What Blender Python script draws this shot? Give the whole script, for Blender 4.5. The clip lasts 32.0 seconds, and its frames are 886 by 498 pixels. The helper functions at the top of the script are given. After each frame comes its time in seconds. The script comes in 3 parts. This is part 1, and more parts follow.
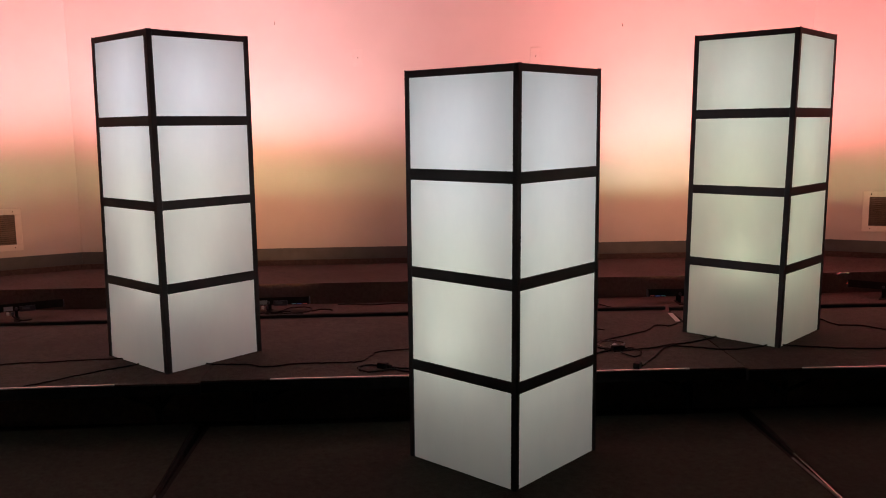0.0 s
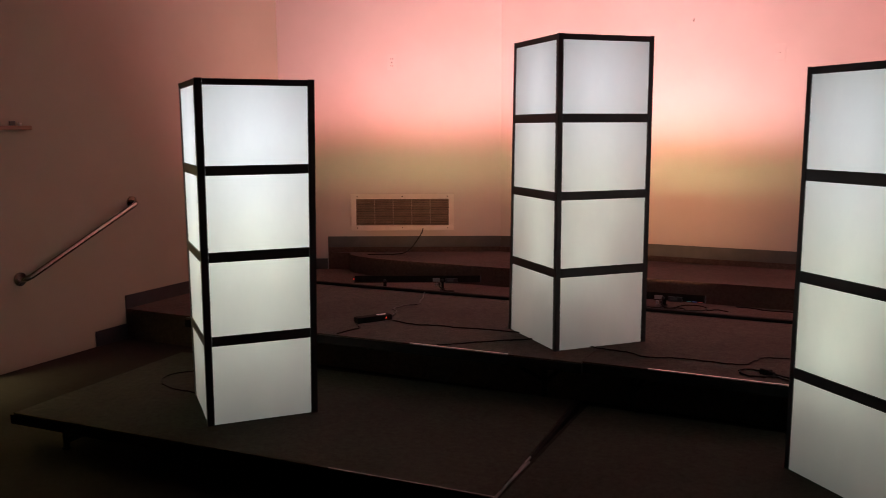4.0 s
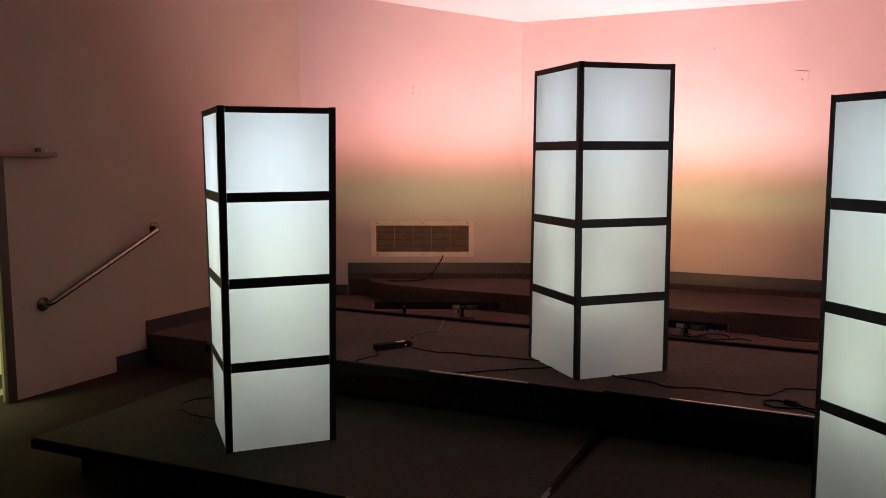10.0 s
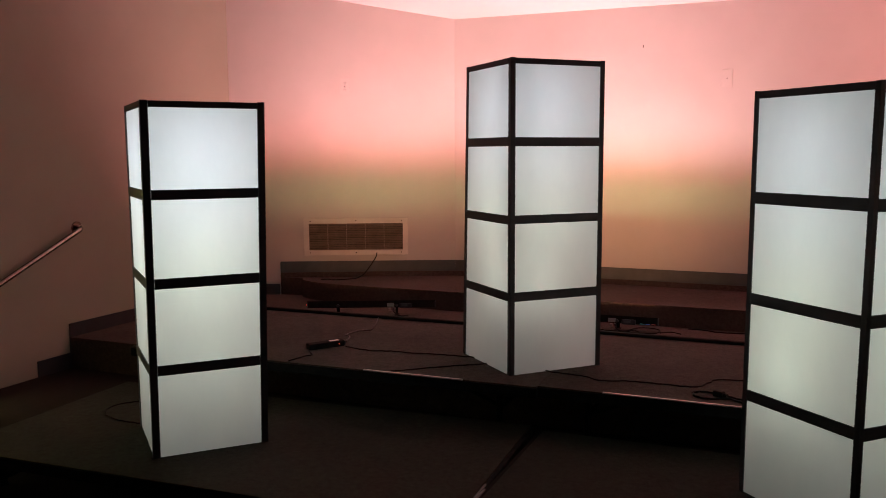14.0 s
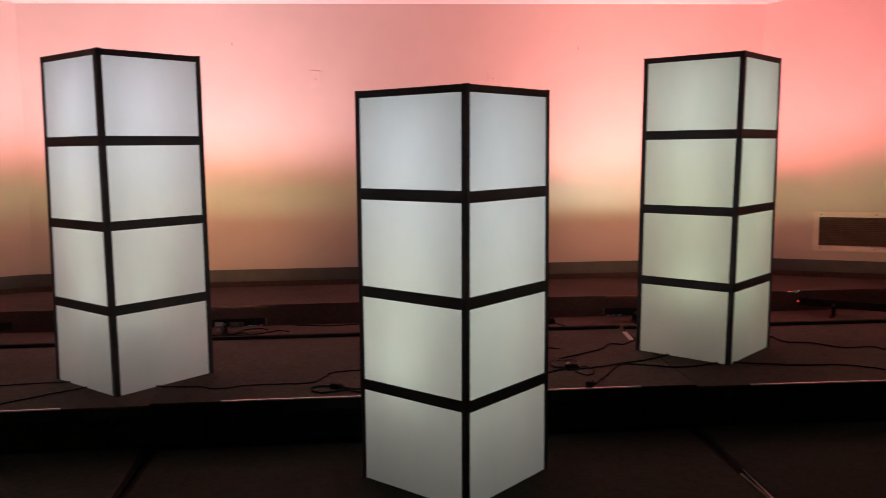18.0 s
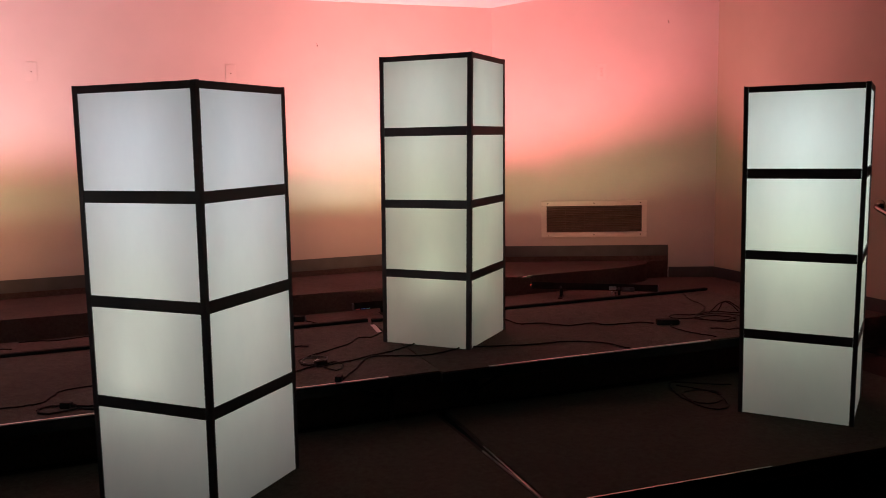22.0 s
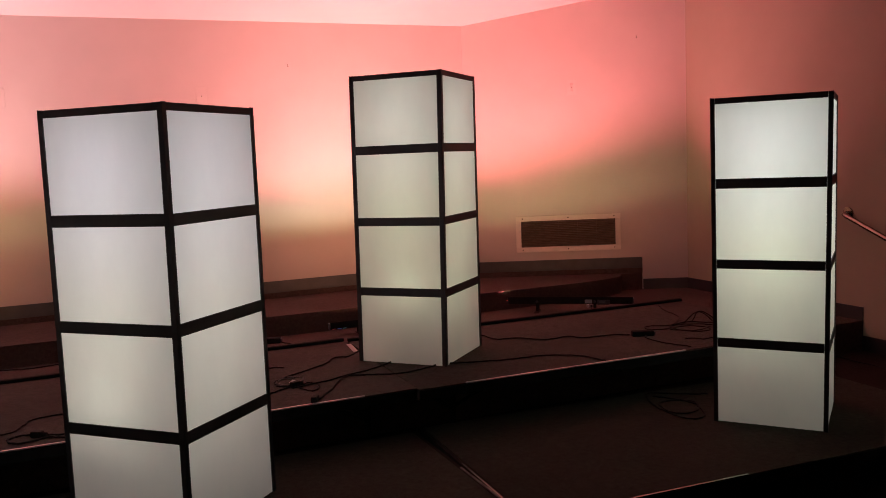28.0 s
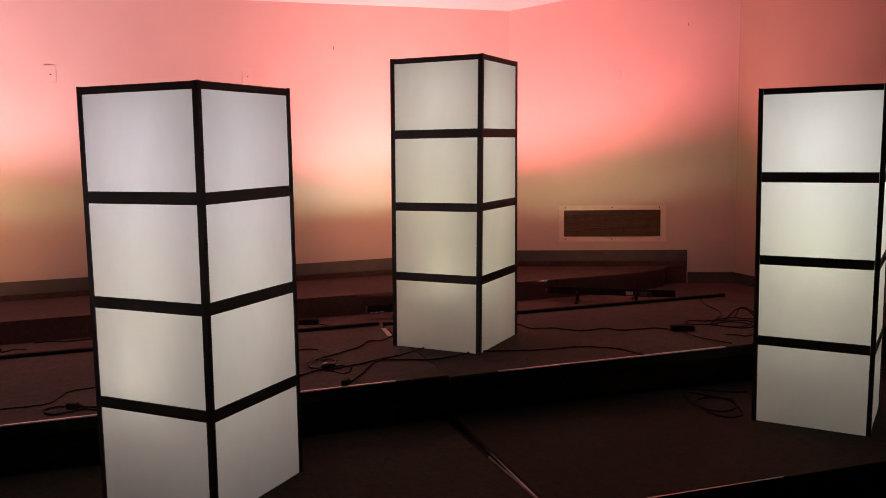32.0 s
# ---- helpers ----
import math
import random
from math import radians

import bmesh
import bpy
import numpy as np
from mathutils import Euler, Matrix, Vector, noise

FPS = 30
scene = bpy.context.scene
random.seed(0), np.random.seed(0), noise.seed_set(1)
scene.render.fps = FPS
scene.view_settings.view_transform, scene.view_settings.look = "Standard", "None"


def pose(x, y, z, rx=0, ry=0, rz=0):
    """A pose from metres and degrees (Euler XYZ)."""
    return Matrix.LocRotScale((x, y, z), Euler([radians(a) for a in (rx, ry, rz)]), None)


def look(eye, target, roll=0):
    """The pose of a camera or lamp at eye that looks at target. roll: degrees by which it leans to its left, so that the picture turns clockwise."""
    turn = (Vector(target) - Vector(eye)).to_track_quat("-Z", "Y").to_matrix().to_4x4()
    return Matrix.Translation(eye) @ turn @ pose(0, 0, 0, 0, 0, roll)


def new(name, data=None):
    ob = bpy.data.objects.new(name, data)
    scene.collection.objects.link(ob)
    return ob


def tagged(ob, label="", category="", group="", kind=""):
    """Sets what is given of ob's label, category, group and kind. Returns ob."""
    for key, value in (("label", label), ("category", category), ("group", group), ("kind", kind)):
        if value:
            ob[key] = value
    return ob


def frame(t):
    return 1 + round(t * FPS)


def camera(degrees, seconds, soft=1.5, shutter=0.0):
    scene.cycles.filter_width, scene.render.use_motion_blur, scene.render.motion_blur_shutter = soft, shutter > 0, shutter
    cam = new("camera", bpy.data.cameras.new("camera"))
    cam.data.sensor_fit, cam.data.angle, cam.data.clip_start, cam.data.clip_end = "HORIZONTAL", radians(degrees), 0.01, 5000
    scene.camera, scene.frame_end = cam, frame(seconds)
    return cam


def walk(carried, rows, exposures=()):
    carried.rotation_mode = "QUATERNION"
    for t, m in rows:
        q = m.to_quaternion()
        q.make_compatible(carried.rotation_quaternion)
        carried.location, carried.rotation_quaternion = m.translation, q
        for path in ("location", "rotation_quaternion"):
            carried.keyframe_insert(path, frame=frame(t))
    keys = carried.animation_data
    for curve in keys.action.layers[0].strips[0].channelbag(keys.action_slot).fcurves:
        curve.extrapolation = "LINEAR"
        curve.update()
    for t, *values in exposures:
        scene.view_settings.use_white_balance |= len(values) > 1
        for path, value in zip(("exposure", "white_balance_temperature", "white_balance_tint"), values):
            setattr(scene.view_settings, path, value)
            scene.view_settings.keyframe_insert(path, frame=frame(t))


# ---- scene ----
cam = camera(55.24, 32.0, 0.75, 0.5)
# seconds, eye x y z, yaw, pitch, roll
PATH = [
    (0, -0.333, -3.202, 1.324, -2.25, -8.19, -0.79),
    (0.5, -0.343, -3.213, 1.328, -1.51, -7.28, -0.81),
    (1, -0.312, -3.235, 1.325, 1.00, -7.02, -0.80),
    (1.5, -0.218, -3.251, 1.327, 5.68, -7.41, -0.01),
    (2, -0.155, -3.278, 1.322, 8.52, -8.17, -0.34),
    (2.5, -0.136, -3.296, 1.325, 12.02, -8.27, -1.38),
    (3, -0.147, -3.302, 1.323, 18.02, -8.07, -1.62),
    (3.5, -0.164, -3.318, 1.327, 22.92, -8.21, -1.13),
    (4, -0.174, -3.328, 1.326, 25.73, -8.17, -0.27),
    (4.5, -0.180, -3.340, 1.326, 27.18, -7.87, 0.43),
    (6.5, -0.192, -3.326, 1.326, 28.59, -6.53, 0.55),
    (7, -0.189, -3.331, 1.328, 28.67, -6.46, 0.66),
    (7.5, -0.187, -3.339, 1.327, 28.67, -6.14, 0.56),
    (8, -0.191, -3.341, 1.330, 28.72, -5.79, 0.58),
    (8.5, -0.188, -3.342, 1.328, 28.75, -5.81, 0.42),
    (9, -0.184, -3.333, 1.324, 28.58, -6.34, 0.07),
    (9.5, -0.180, -3.321, 1.326, 27.95, -6.68, -0.11),
    (10, -0.179, -3.319, 1.331, 27.07, -6.41, -0.19),
    (10.5, -0.174, -3.320, 1.326, 26.70, -6.24, -0.08),
    (11, -0.175, -3.314, 1.323, 26.40, -6.49, 0.01),
    (11.5, -0.176, -3.309, 1.326, 25.89, -6.54, 0.19),
    (12, -0.176, -3.301, 1.321, 25.56, -6.55, 0.42),
    (12.5, -0.178, -3.298, 1.322, 25.07, -6.54, 0.26),
    (13, -0.175, -3.309, 1.323, 24.45, -6.37, 0.11),
    (13.5, -0.175, -3.300, 1.322, 23.83, -6.42, 0.01),
    (15.5, -0.246, -3.236, 1.317, 16.06, -7.42, -1.03),
    (16, -0.262, -3.215, 1.319, 13.19, -8.15, -0.99),
    (16.5, -0.271, -3.203, 1.316, 9.94, -8.25, -0.85),
    (17, -0.277, -3.206, 1.317, 5.80, -7.58, -0.86),
    (17.5, -0.270, -3.215, 1.320, 0.60, -6.71, -1.01),
    (18, -0.277, -3.215, 1.316, -4.63, -6.76, -0.69),
    (18.5, -0.273, -3.220, 1.313, -8.30, -7.00, -0.81),
    (19, -0.261, -3.222, 1.315, -11.81, -7.17, -0.84),
    (19.5, -0.263, -3.223, 1.315, -14.84, -7.19, -0.28),
    (20, -0.263, -3.223, 1.321, -16.49, -7.06, -0.49),
    (20.5, -0.255, -3.217, 1.318, -17.64, -6.99, -0.73),
    (21, -0.248, -3.216, 1.321, -18.84, -7.09, -0.72),
    (21.5, -0.246, -3.224, 1.320, -19.97, -7.15, -0.93),
    (22, -0.235, -3.230, 1.321, -21.33, -7.29, -1.12),
    (22.5, -0.233, -3.230, 1.319, -22.66, -7.34, -0.91),
    (23, -0.229, -3.224, 1.315, -23.50, -7.34, -0.96),
    (23.5, -0.222, -3.220, 1.315, -23.78, -7.50, -1.59),
    (24, -0.222, -3.229, 1.316, -23.64, -7.57, -2.21),
    (24.5, -0.229, -3.231, 1.323, -23.51, -7.35, -2.58),
    (25, -0.225, -3.230, 1.320, -23.90, -6.95, -2.63),
    (25.5, -0.222, -3.230, 1.316, -24.41, -6.94, -2.30),
    (27.5, -0.226, -3.234, 1.314, -23.39, -6.10, -2.51),
    (28, -0.217, -3.240, 1.314, -22.88, -6.11, -2.35),
    (28.5, -0.204, -3.239, 1.316, -22.01, -6.09, -2.02),
    (29, -0.189, -3.237, 1.315, -20.68, -6.50, -1.65),
    (29.5, -0.169, -3.227, 1.311, -19.78, -6.89, -1.25),
    (30, -0.154, -3.226, 1.310, -19.48, -6.94, -1.06),
    (30.5, -0.151, -3.222, 1.310, -19.31, -6.77, -1.04),
    (31, -0.153, -3.223, 1.310, -19.21, -6.57, -1.16),
    (31.5, -0.150, -3.227, 1.309, -19.39, -6.70, -1.23),
    (32, -0.152, -3.222, 1.310, -19.68, -6.97, -0.98),
]
# seconds, stops, white balance
EXPOSURES = [(0.0, 0.0, 5550, 5), (2.0, -0.03, 5600, 3), (4.0, 0.0, 5600, 1), (6.5, 0.05, 5350, -6), (8.5, 0.07, 5350, -8), (10.0, 0.01, 5230, -7), (12.0, -0.09, 5320, -6), (13.5, -0.10, 5450, -3),
             (17.0, -0.12, 5550, 2), (19.0, -0.19, 5400, 0), (21.0, -0.21, 5450, 4), (23.0, -0.06, 5550, 6), (25.5, -0.06, 5750, 10), (28.0, -0.15, 5950, 15), (32.0, -0.14, 6050, 20)]
walk(cam, [(t, pose(x, y, z, 90 + p, 0, h) @ pose(0, 0, 0, 0, 0, r)) for t, x, y, z, h, p, r in PATH], EXPOSURES)

# ---------- levels and plan (metres) ----------
FLOOR = -0.20          # room floor
LOWER = -0.010         # top of the lower portable platforms
STAGE = 0.02           # fixed carpeted stage
RISER = 0.178          # raised platform along the back wall
UPPER = 0.217          # top of the upper portable platforms
CEIL = 2.507
XB, YB = 3.09, 3.962   # where the back wall bends
XS, YS = 4.918, 3.082  # where the slanted walls meet the side walls
BACK = -12.0           # unseen wall behind the camera, added to close the room
CELL = 0.381
SLOPE = 0.35           # the ceiling rises towards the seating

# ---------- world ----------
world = bpy.data.worlds.new("room_dark")
world.use_nodes = True
world.node_tree.nodes["Background"].inputs[0].default_value = (0.5, 0.45, 0.4, 1)
world.node_tree.nodes["Background"].inputs[1].default_value = 0.02
scene.world = world


# ---------- lamps ----------
def area_lamp(name, eye, target, sx, sy, watts, colour, spread=180.0):
    d = bpy.data.lights.new(name, "AREA")
    d.shape, d.size, d.size_y = "RECTANGLE", sx, sy
    d.energy, d.color, d.spread = watts, colour, radians(spread)
    ob = new(name, d)
    ob.matrix_world = look(eye, target)
    return ob


def point_lamp(name, place, watts, colour, radius):
    d = bpy.data.lights.new(name, "POINT")
    d.energy, d.color, d.shadow_soft_size = watts, colour, radius
    ob = new(name, d)
    ob.location = place
    return ob


# LED bars on the stage floor: centre x, y, half length, turn, watts of the red, pale and lime rows and of the amber
# fill, the pale row's colour, and how much nearer to the rim the upper rows lie
BARS = [
    (-3.30, 2.68, 0.51, 25.0, 56.0, 28.0, 5.5, 6.0, (1.0, 0.70, 0.70), 0.0038),
    (-1.55, 2.85, 0.48, 2.0, 46.0, 58.0, 9.5, 13.0, (1.0, 0.65, 0.71), 0.0),
    (1.89, 2.85, 0.48, -2.0, 106.0, 6.0, 8.0, 11.5, (1.0, 0.50, 0.56), 0.0),
    (3.40, 2.697, 0.51, -36.5, 78.0, 13.0, 5.5, 4.5, (1.0, 0.60, 0.58), 0.0065),
]
RED_ROW = (1.0, 0.17, 0.19)
LIME_ROW, AMBER_FILL, ROSE_FILL = (0.72, 0.74, 0.32), (1.0, 0.40, 0.17), (1.0, 0.39, 0.19)
TROUGH = 0.024         # half the inner width of the bars' channel


def bar_lift(turn):
    return 0.085 if abs(turn) > 10 else 0.070


def aimed(eye, n, lean, sx, watts, colour, spread):
    """A row of lenses, or an added fill strip, along a bar, leaning up from the way n towards the wall."""
    b = radians(lean)
    s = n.cross(Vector((0, 0, 1)))
    way = n * math.cos(b) + Vector((0, 0, math.sin(b)))
    ob = area_lamp("led_beam_or_fill", eye, eye + way, sx, 0.007, watts, colour, spread)
    up = (-way).cross(s)
    ob.matrix_world = Matrix(((s.x, up.x, -way.x, eye.x), (s.y, up.y, -way.y, eye.y), (s.z, up.z, -way.z, eye.z), (0, 0, 0, 1)))


for x, y, half, turn, red, pale, lime, amber, white, near in BARS:
    a = radians(turn)
    n = Vector((-math.sin(a), math.cos(a), 0))
    eye = Vector((x, y, STAGE + bar_lift(turn) - 0.001))
    # the rows lie side by side in the channel, whose rim on the wall side cuts each beam at its own height
    lean = 62.0 if near else 82.0
    aimed(eye + n * (TROUGH - 0.0225 + near), n, lean, 1.9 * half, pale, white, 130)
    aimed(eye + n * (TROUGH - 0.0265 + near), n, lean, 1.9 * half, red, RED_ROW, 144 if near else 130)
    aimed(eye + n * (TROUGH - (0.0435 if turn == -2.0 else 0.0385)), n, 52.0, 1.9 * half, lime, LIME_ROW, 124)
    # added fill lamp above the bar, to brighten the lower wall
    aimed(eye + Vector((0, 0, 0.09)), n, 60.0, 1.9 * half, amber, AMBER_FILL if turn > 0 else ROSE_FILL, 134)
    if turn == -2.0:
        # warm white end of this bar
        aimed(eye + n * (TROUGH - 0.0295) + Vector((-0.24, 0, 0)), n, 60.0, 0.42, 8.0, (1.0, 0.78, 0.64), 84)

# front corner x, y, width, turn of the right face, base level, watts, colour, height and offsets of the low bulb, its strength,
# and how the top leans in x and y, twists in degrees and widens, and the width of the corner strips
COLUMNS = [
    (-2.734, -0.476, 0.508, 41.8, LOWER, 11.8, (1.0, 0.935, 0.81), (0.42, 0.0, -0.02), 0.07, (0.011, -0.001, -1.5, 1.035, 0.031)),
    (-1.456, 0.612, 0.532, 43.0, UPPER, 7.6, (1.0, 0.93, 0.81), (0.47, -0.09, -0.10), 0.13, (0.009, 0.005, 2.2, 0.985, 0.026)),
    (0.037, -0.256, 0.542, 44.8, LOWER, 7.4, (1.0, 0.965, 0.81), (0.50, 0.08, -0.09), 0.17, (0.006, 0.0, -1.0, 1.001, 0.0215)),
    (1.484, 0.807, 0.525, 46.5, UPPER, 6.2, (0.95, 1.0, 0.68), (0.43, -0.04, -0.11), 0.16, (0.016, -0.009, -2.2, 1.003, 0.024)),
    (2.846, -0.440, 0.507, 51.0, LOWER, 9.6, (0.95, 1.0, 0.74), (0.46, 0.04, -0.08), 0.04, (-0.006, -0.003, -1.1, 1.037, 0.020)),
]


def column_middle(x, y, w, turn):
    a = radians(turn)
    u = Vector((-math.cos(a), math.sin(a), 0))
    v = Vector((math.sin(a), math.cos(a), 0))
    return Vector((x, y, 0)) + (u + v) * w / 2, u, v


for x, y, w, turn, z, watts, tint, hot, spot, bend in COLUMNS:
    c, u, v = column_middle(x, y, w, turn)
    c += (u * hot[1] + v * hot[2]) * 0.35
    point_lamp("column_lamp", c + Vector((0, 0, z + 0.80)), watts * 0.20, (tint[0], tint[1], tint[2] * 0.76), 0.16)
    point_lamp("column_lamp", c + Vector((0, 0, z + 1.06)), watts * 0.22, (tint[0], tint[1], tint[2] * 1.04), 0.20)
    point_lamp("column_lamp", c + Vector((0, 0, z + 1.33)), watts * 0.31, (tint[0], tint[1], min(1.0, tint[2] * 1.20)), 0.22)
    point_lamp("column_bulb", c + (u * hot[1] + v * hot[2]) * 0.60 + Vector((0, 0, z + hot[0])), watts * spot, (tint[0], tint[1], tint[2] * 0.84), 0.13)

# lit corridor behind the side door
area_lamp("corridor_lamp", (-5.25, -0.3, 2.15), (-5.25, -0.3, 0), 0.3, 1.2, 105.0, (1.0, 0.84, 0.40), 180)


# ---------- materials ----------
def material(name):
    m = bpy.data.materials.new(name)
    m.use_nodes = True
    nt = m.node_tree
    return m, nt, nt.nodes["Principled BSDF"]


def noise_node(nt, scale, detail=4.0, rough=0.6):
    tc = nt.nodes.new("ShaderNodeTexCoord")
    n = nt.nodes.new("ShaderNodeTexNoise")
    n.inputs["Scale"].default_value, n.inputs["Detail"].default_value, n.inputs["Roughness"].default_value = scale, detail, rough
    nt.links.new(tc.outputs["Object"], n.inputs["Vector"])
    return n


def ramp(nt, source, a, b, lo=0.3, hi=0.7):
    r = nt.nodes.new("ShaderNodeValToRGB")
    r.color_ramp.elements[0].position, r.color_ramp.elements[1].position = lo, hi
    r.color_ramp.elements[0].color, r.color_ramp.elements[1].color = (*a, 1), (*b, 1)
    nt.links.new(source, r.inputs[0])
    return r


def bump(nt, bsdf, source, strength, distance):
    b = nt.nodes.new("ShaderNodeBump")
    b.inputs["Strength"].default_value, b.inputs["Distance"].default_value = strength, distance
    nt.links.new(source, b.inputs["Height"])
    nt.links.new(b.outputs[0], bsdf.inputs["Normal"])


def varied(name, a, b, scale, rough=0.6, metal=0.0, fine=0.0, depth=0.001, fine_scale=200.0):
    m, nt, p = material(name)
    n = noise_node(nt, scale)
    r = ramp(nt, n.outputs["Fac"], a, b)
    nt.links.new(r.outputs[0], p.inputs["Base Color"])
    p.inputs["Roughness"].default_value, p.inputs["Metallic"].default_value = rough, metal
    if fine:
        f = noise_node(nt, fine_scale, 2.0)
        bump(nt, p, f.outputs["Fac"], fine, depth)
    return m


def carpet_material(name, a, b):
    m, nt, p = material(name)
    big, mid, small = noise_node(nt, 1.3, 3.0), noise_node(nt, 38.0, 5.0, 0.8), noise_node(nt, 210.0, 3.0, 0.85)
    add = nt.nodes.new("ShaderNodeMath")
    add.operation = "ADD"
    half = nt.nodes.new("ShaderNodeMath")
    half.operation, half.inputs[1].default_value = "MULTIPLY", 0.5
    nt.links.new(mid.outputs["Fac"], add.inputs[0])
    nt.links.new(small.outputs["Fac"], add.inputs[1])
    nt.links.new(add.outputs[0], half.inputs[0])
    r = ramp(nt, half.outputs[0], a, b, 0.36, 0.66)
    r2 = ramp(nt, big.outputs["Fac"], (0.72, 0.72, 0.72), (1.12, 1.12, 1.12), 0.3, 0.7)
    mix = nt.nodes.new("ShaderNodeMix")
    mix.data_type, mix.blend_type = "RGBA", "MULTIPLY"
    mix.inputs["Factor"].default_value = 1.0
    nt.links.new(r.outputs[0], mix.inputs["A"])
    nt.links.new(r2.outputs[0], mix.inputs["B"])
    nt.links.new(mix.outputs["Result"], p.inputs["Base Color"])
    p.inputs["Roughness"].default_value = 0.95
    p.inputs["Specular IOR Level"].default_value = 0.15
    bump(nt, p, half.outputs[0], 0.9, 0.006)
    return m


# Copy of the wall paint, darkened to put the side walls' shade into colour.
SHADED_WALL = varied("shaded_wall_paint", (0.255, 0.232, 0.168), (0.29, 0.262, 0.192), 1.5, 0.75, 0, 0.25, 0.002, 90.0)
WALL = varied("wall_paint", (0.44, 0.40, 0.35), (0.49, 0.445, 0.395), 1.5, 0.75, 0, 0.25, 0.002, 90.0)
CEILING = varied("ceiling_paint", (0.42, 0.40, 0.37), (0.47, 0.445, 0.415), 1.0, 0.85, 0, 0.2, 0.002, 120.0)
CARPET = carpet_material("brown_carpet", (0.034, 0.025, 0.0215), (0.108, 0.077, 0.065))
DECK_CARPET = carpet_material("grey_deck_carpet", (0.0145, 0.0152, 0.0110), (0.054, 0.0560, 0.041))
UPPER_CARPET = carpet_material("brown_deck_carpet", (0.025, 0.0215, 0.018), (0.089, 0.0775, 0.065))
FLOOR_CARPET = carpet_material("dark_floor_carpet", (0.006, 0.0041, 0.0029), (0.024, 0.0165, 0.0118))
VINYL = varied("grey_vinyl_base", (0.040, 0.044, 0.041), (0.062, 0.067, 0.062), 6.0, 0.55)
# Same vinyl, darkened: the side runs' shade is in the colour.
SHADED_VINYL = varied("shaded_vinyl_base", (0.011, 0.0115, 0.013), (0.018, 0.019, 0.021), 6.0, 0.6)
BLACK = varied("black_board", (0.014, 0.013, 0.018), (0.028, 0.025, 0.032), 12.0, 0.5)
BLACK_METAL = varied("black_steel", (0.009, 0.0085, 0.0085), (0.018, 0.017, 0.016), 20.0, 0.85)
BLACK_METAL.node_tree.nodes["Principled BSDF"].inputs["Specular IOR Level"].default_value = 0.06
ALUMINIUM = varied("worn_aluminium", (0.12, 0.115, 0.11), (0.30, 0.285, 0.27), 25.0, 0.68, 0.9)
LOW_TRIM = varied("polished_edge_trim", (0.19, 0.175, 0.17), (0.33, 0.305, 0.30), 25.0, 0.24, 0.9)
EDGE_METAL = varied("bright_edge_trim", (0.34, 0.32, 0.30), (0.55, 0.52, 0.49), 25.0, 0.42, 0.9)
STEEL = varied("brushed_steel", (0.20, 0.18, 0.16), (0.30, 0.27, 0.24), 40.0, 0.2, 1.0)
RUBBER = varied("cable_rubber", (0.005, 0.005, 0.005), (0.010, 0.0095, 0.009), 30.0, 0.7)
WHITE_PLASTIC = varied("white_plastic", (0.72, 0.69, 0.64), (0.78, 0.75, 0.70), 8.0, 0.4)
VENT_PAINT = varied("vent_paint", (0.52, 0.47, 0.40), (0.58, 0.53, 0.455), 9.0, 0.5)
VENT_DARK = varied("vent_slat_paint", (0.15, 0.112, 0.075), (0.21, 0.157, 0.105), 14.0, 0.55)
VENT_DEEP = varied("dark_slat_paint", (0.085, 0.062, 0.042), (0.13, 0.095, 0.065), 14.0, 0.55)
VENT_MID = varied("vent_divider_paint", (0.34, 0.28, 0.21), (0.40, 0.33, 0.25), 14.0, 0.5)
PLATE = varied("plate_plastic", (0.46, 0.42, 0.37), (0.50, 0.455, 0.40), 8.0, 0.45)
DUCT_SHADE = varied("duct_shade", (0.02, 0.016, 0.012), (0.035, 0.028, 0.02), 5.0, 0.8)
BROWN_WOOD = varied("stained_wood", (0.12, 0.062, 0.028), (0.20, 0.105, 0.05), 7.0, 0.5)
DARK_FRAME = varied("dark_door_frame", (0.018, 0.014, 0.009), (0.030, 0.024, 0.015), 10.0, 0.5)
CORRIDOR = varied("corridor_paint", (0.72, 0.66, 0.50), (0.77, 0.71, 0.55), 1.2, 0.7)
TILE = varied("corridor_floor", (0.15, 0.135, 0.10), (0.20, 0.18, 0.135), 5.0, 0.35)


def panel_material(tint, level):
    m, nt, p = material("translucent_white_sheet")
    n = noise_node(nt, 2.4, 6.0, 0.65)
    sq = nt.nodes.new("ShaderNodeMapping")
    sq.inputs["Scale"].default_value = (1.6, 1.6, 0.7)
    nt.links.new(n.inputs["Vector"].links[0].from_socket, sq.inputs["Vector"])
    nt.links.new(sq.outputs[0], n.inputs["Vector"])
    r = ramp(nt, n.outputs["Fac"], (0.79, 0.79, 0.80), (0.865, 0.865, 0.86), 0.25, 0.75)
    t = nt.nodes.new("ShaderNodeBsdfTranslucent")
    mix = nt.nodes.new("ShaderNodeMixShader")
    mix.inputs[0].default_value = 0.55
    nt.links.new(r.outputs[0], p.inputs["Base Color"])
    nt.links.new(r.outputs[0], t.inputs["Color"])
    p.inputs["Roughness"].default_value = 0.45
    # faint emission added to even out the backlight on the sheet
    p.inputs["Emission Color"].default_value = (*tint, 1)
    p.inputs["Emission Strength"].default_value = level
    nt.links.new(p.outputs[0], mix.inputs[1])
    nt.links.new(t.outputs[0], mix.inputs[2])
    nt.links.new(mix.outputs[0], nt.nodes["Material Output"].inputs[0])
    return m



def glow(name, colour, strength):
    m, nt, p = material(name)
    p.inputs["Base Color"].default_value = (*colour, 1)
    p.inputs["Emission Color"].default_value = (*colour, 1)
    p.inputs["Emission Strength"].default_value = strength
    return m


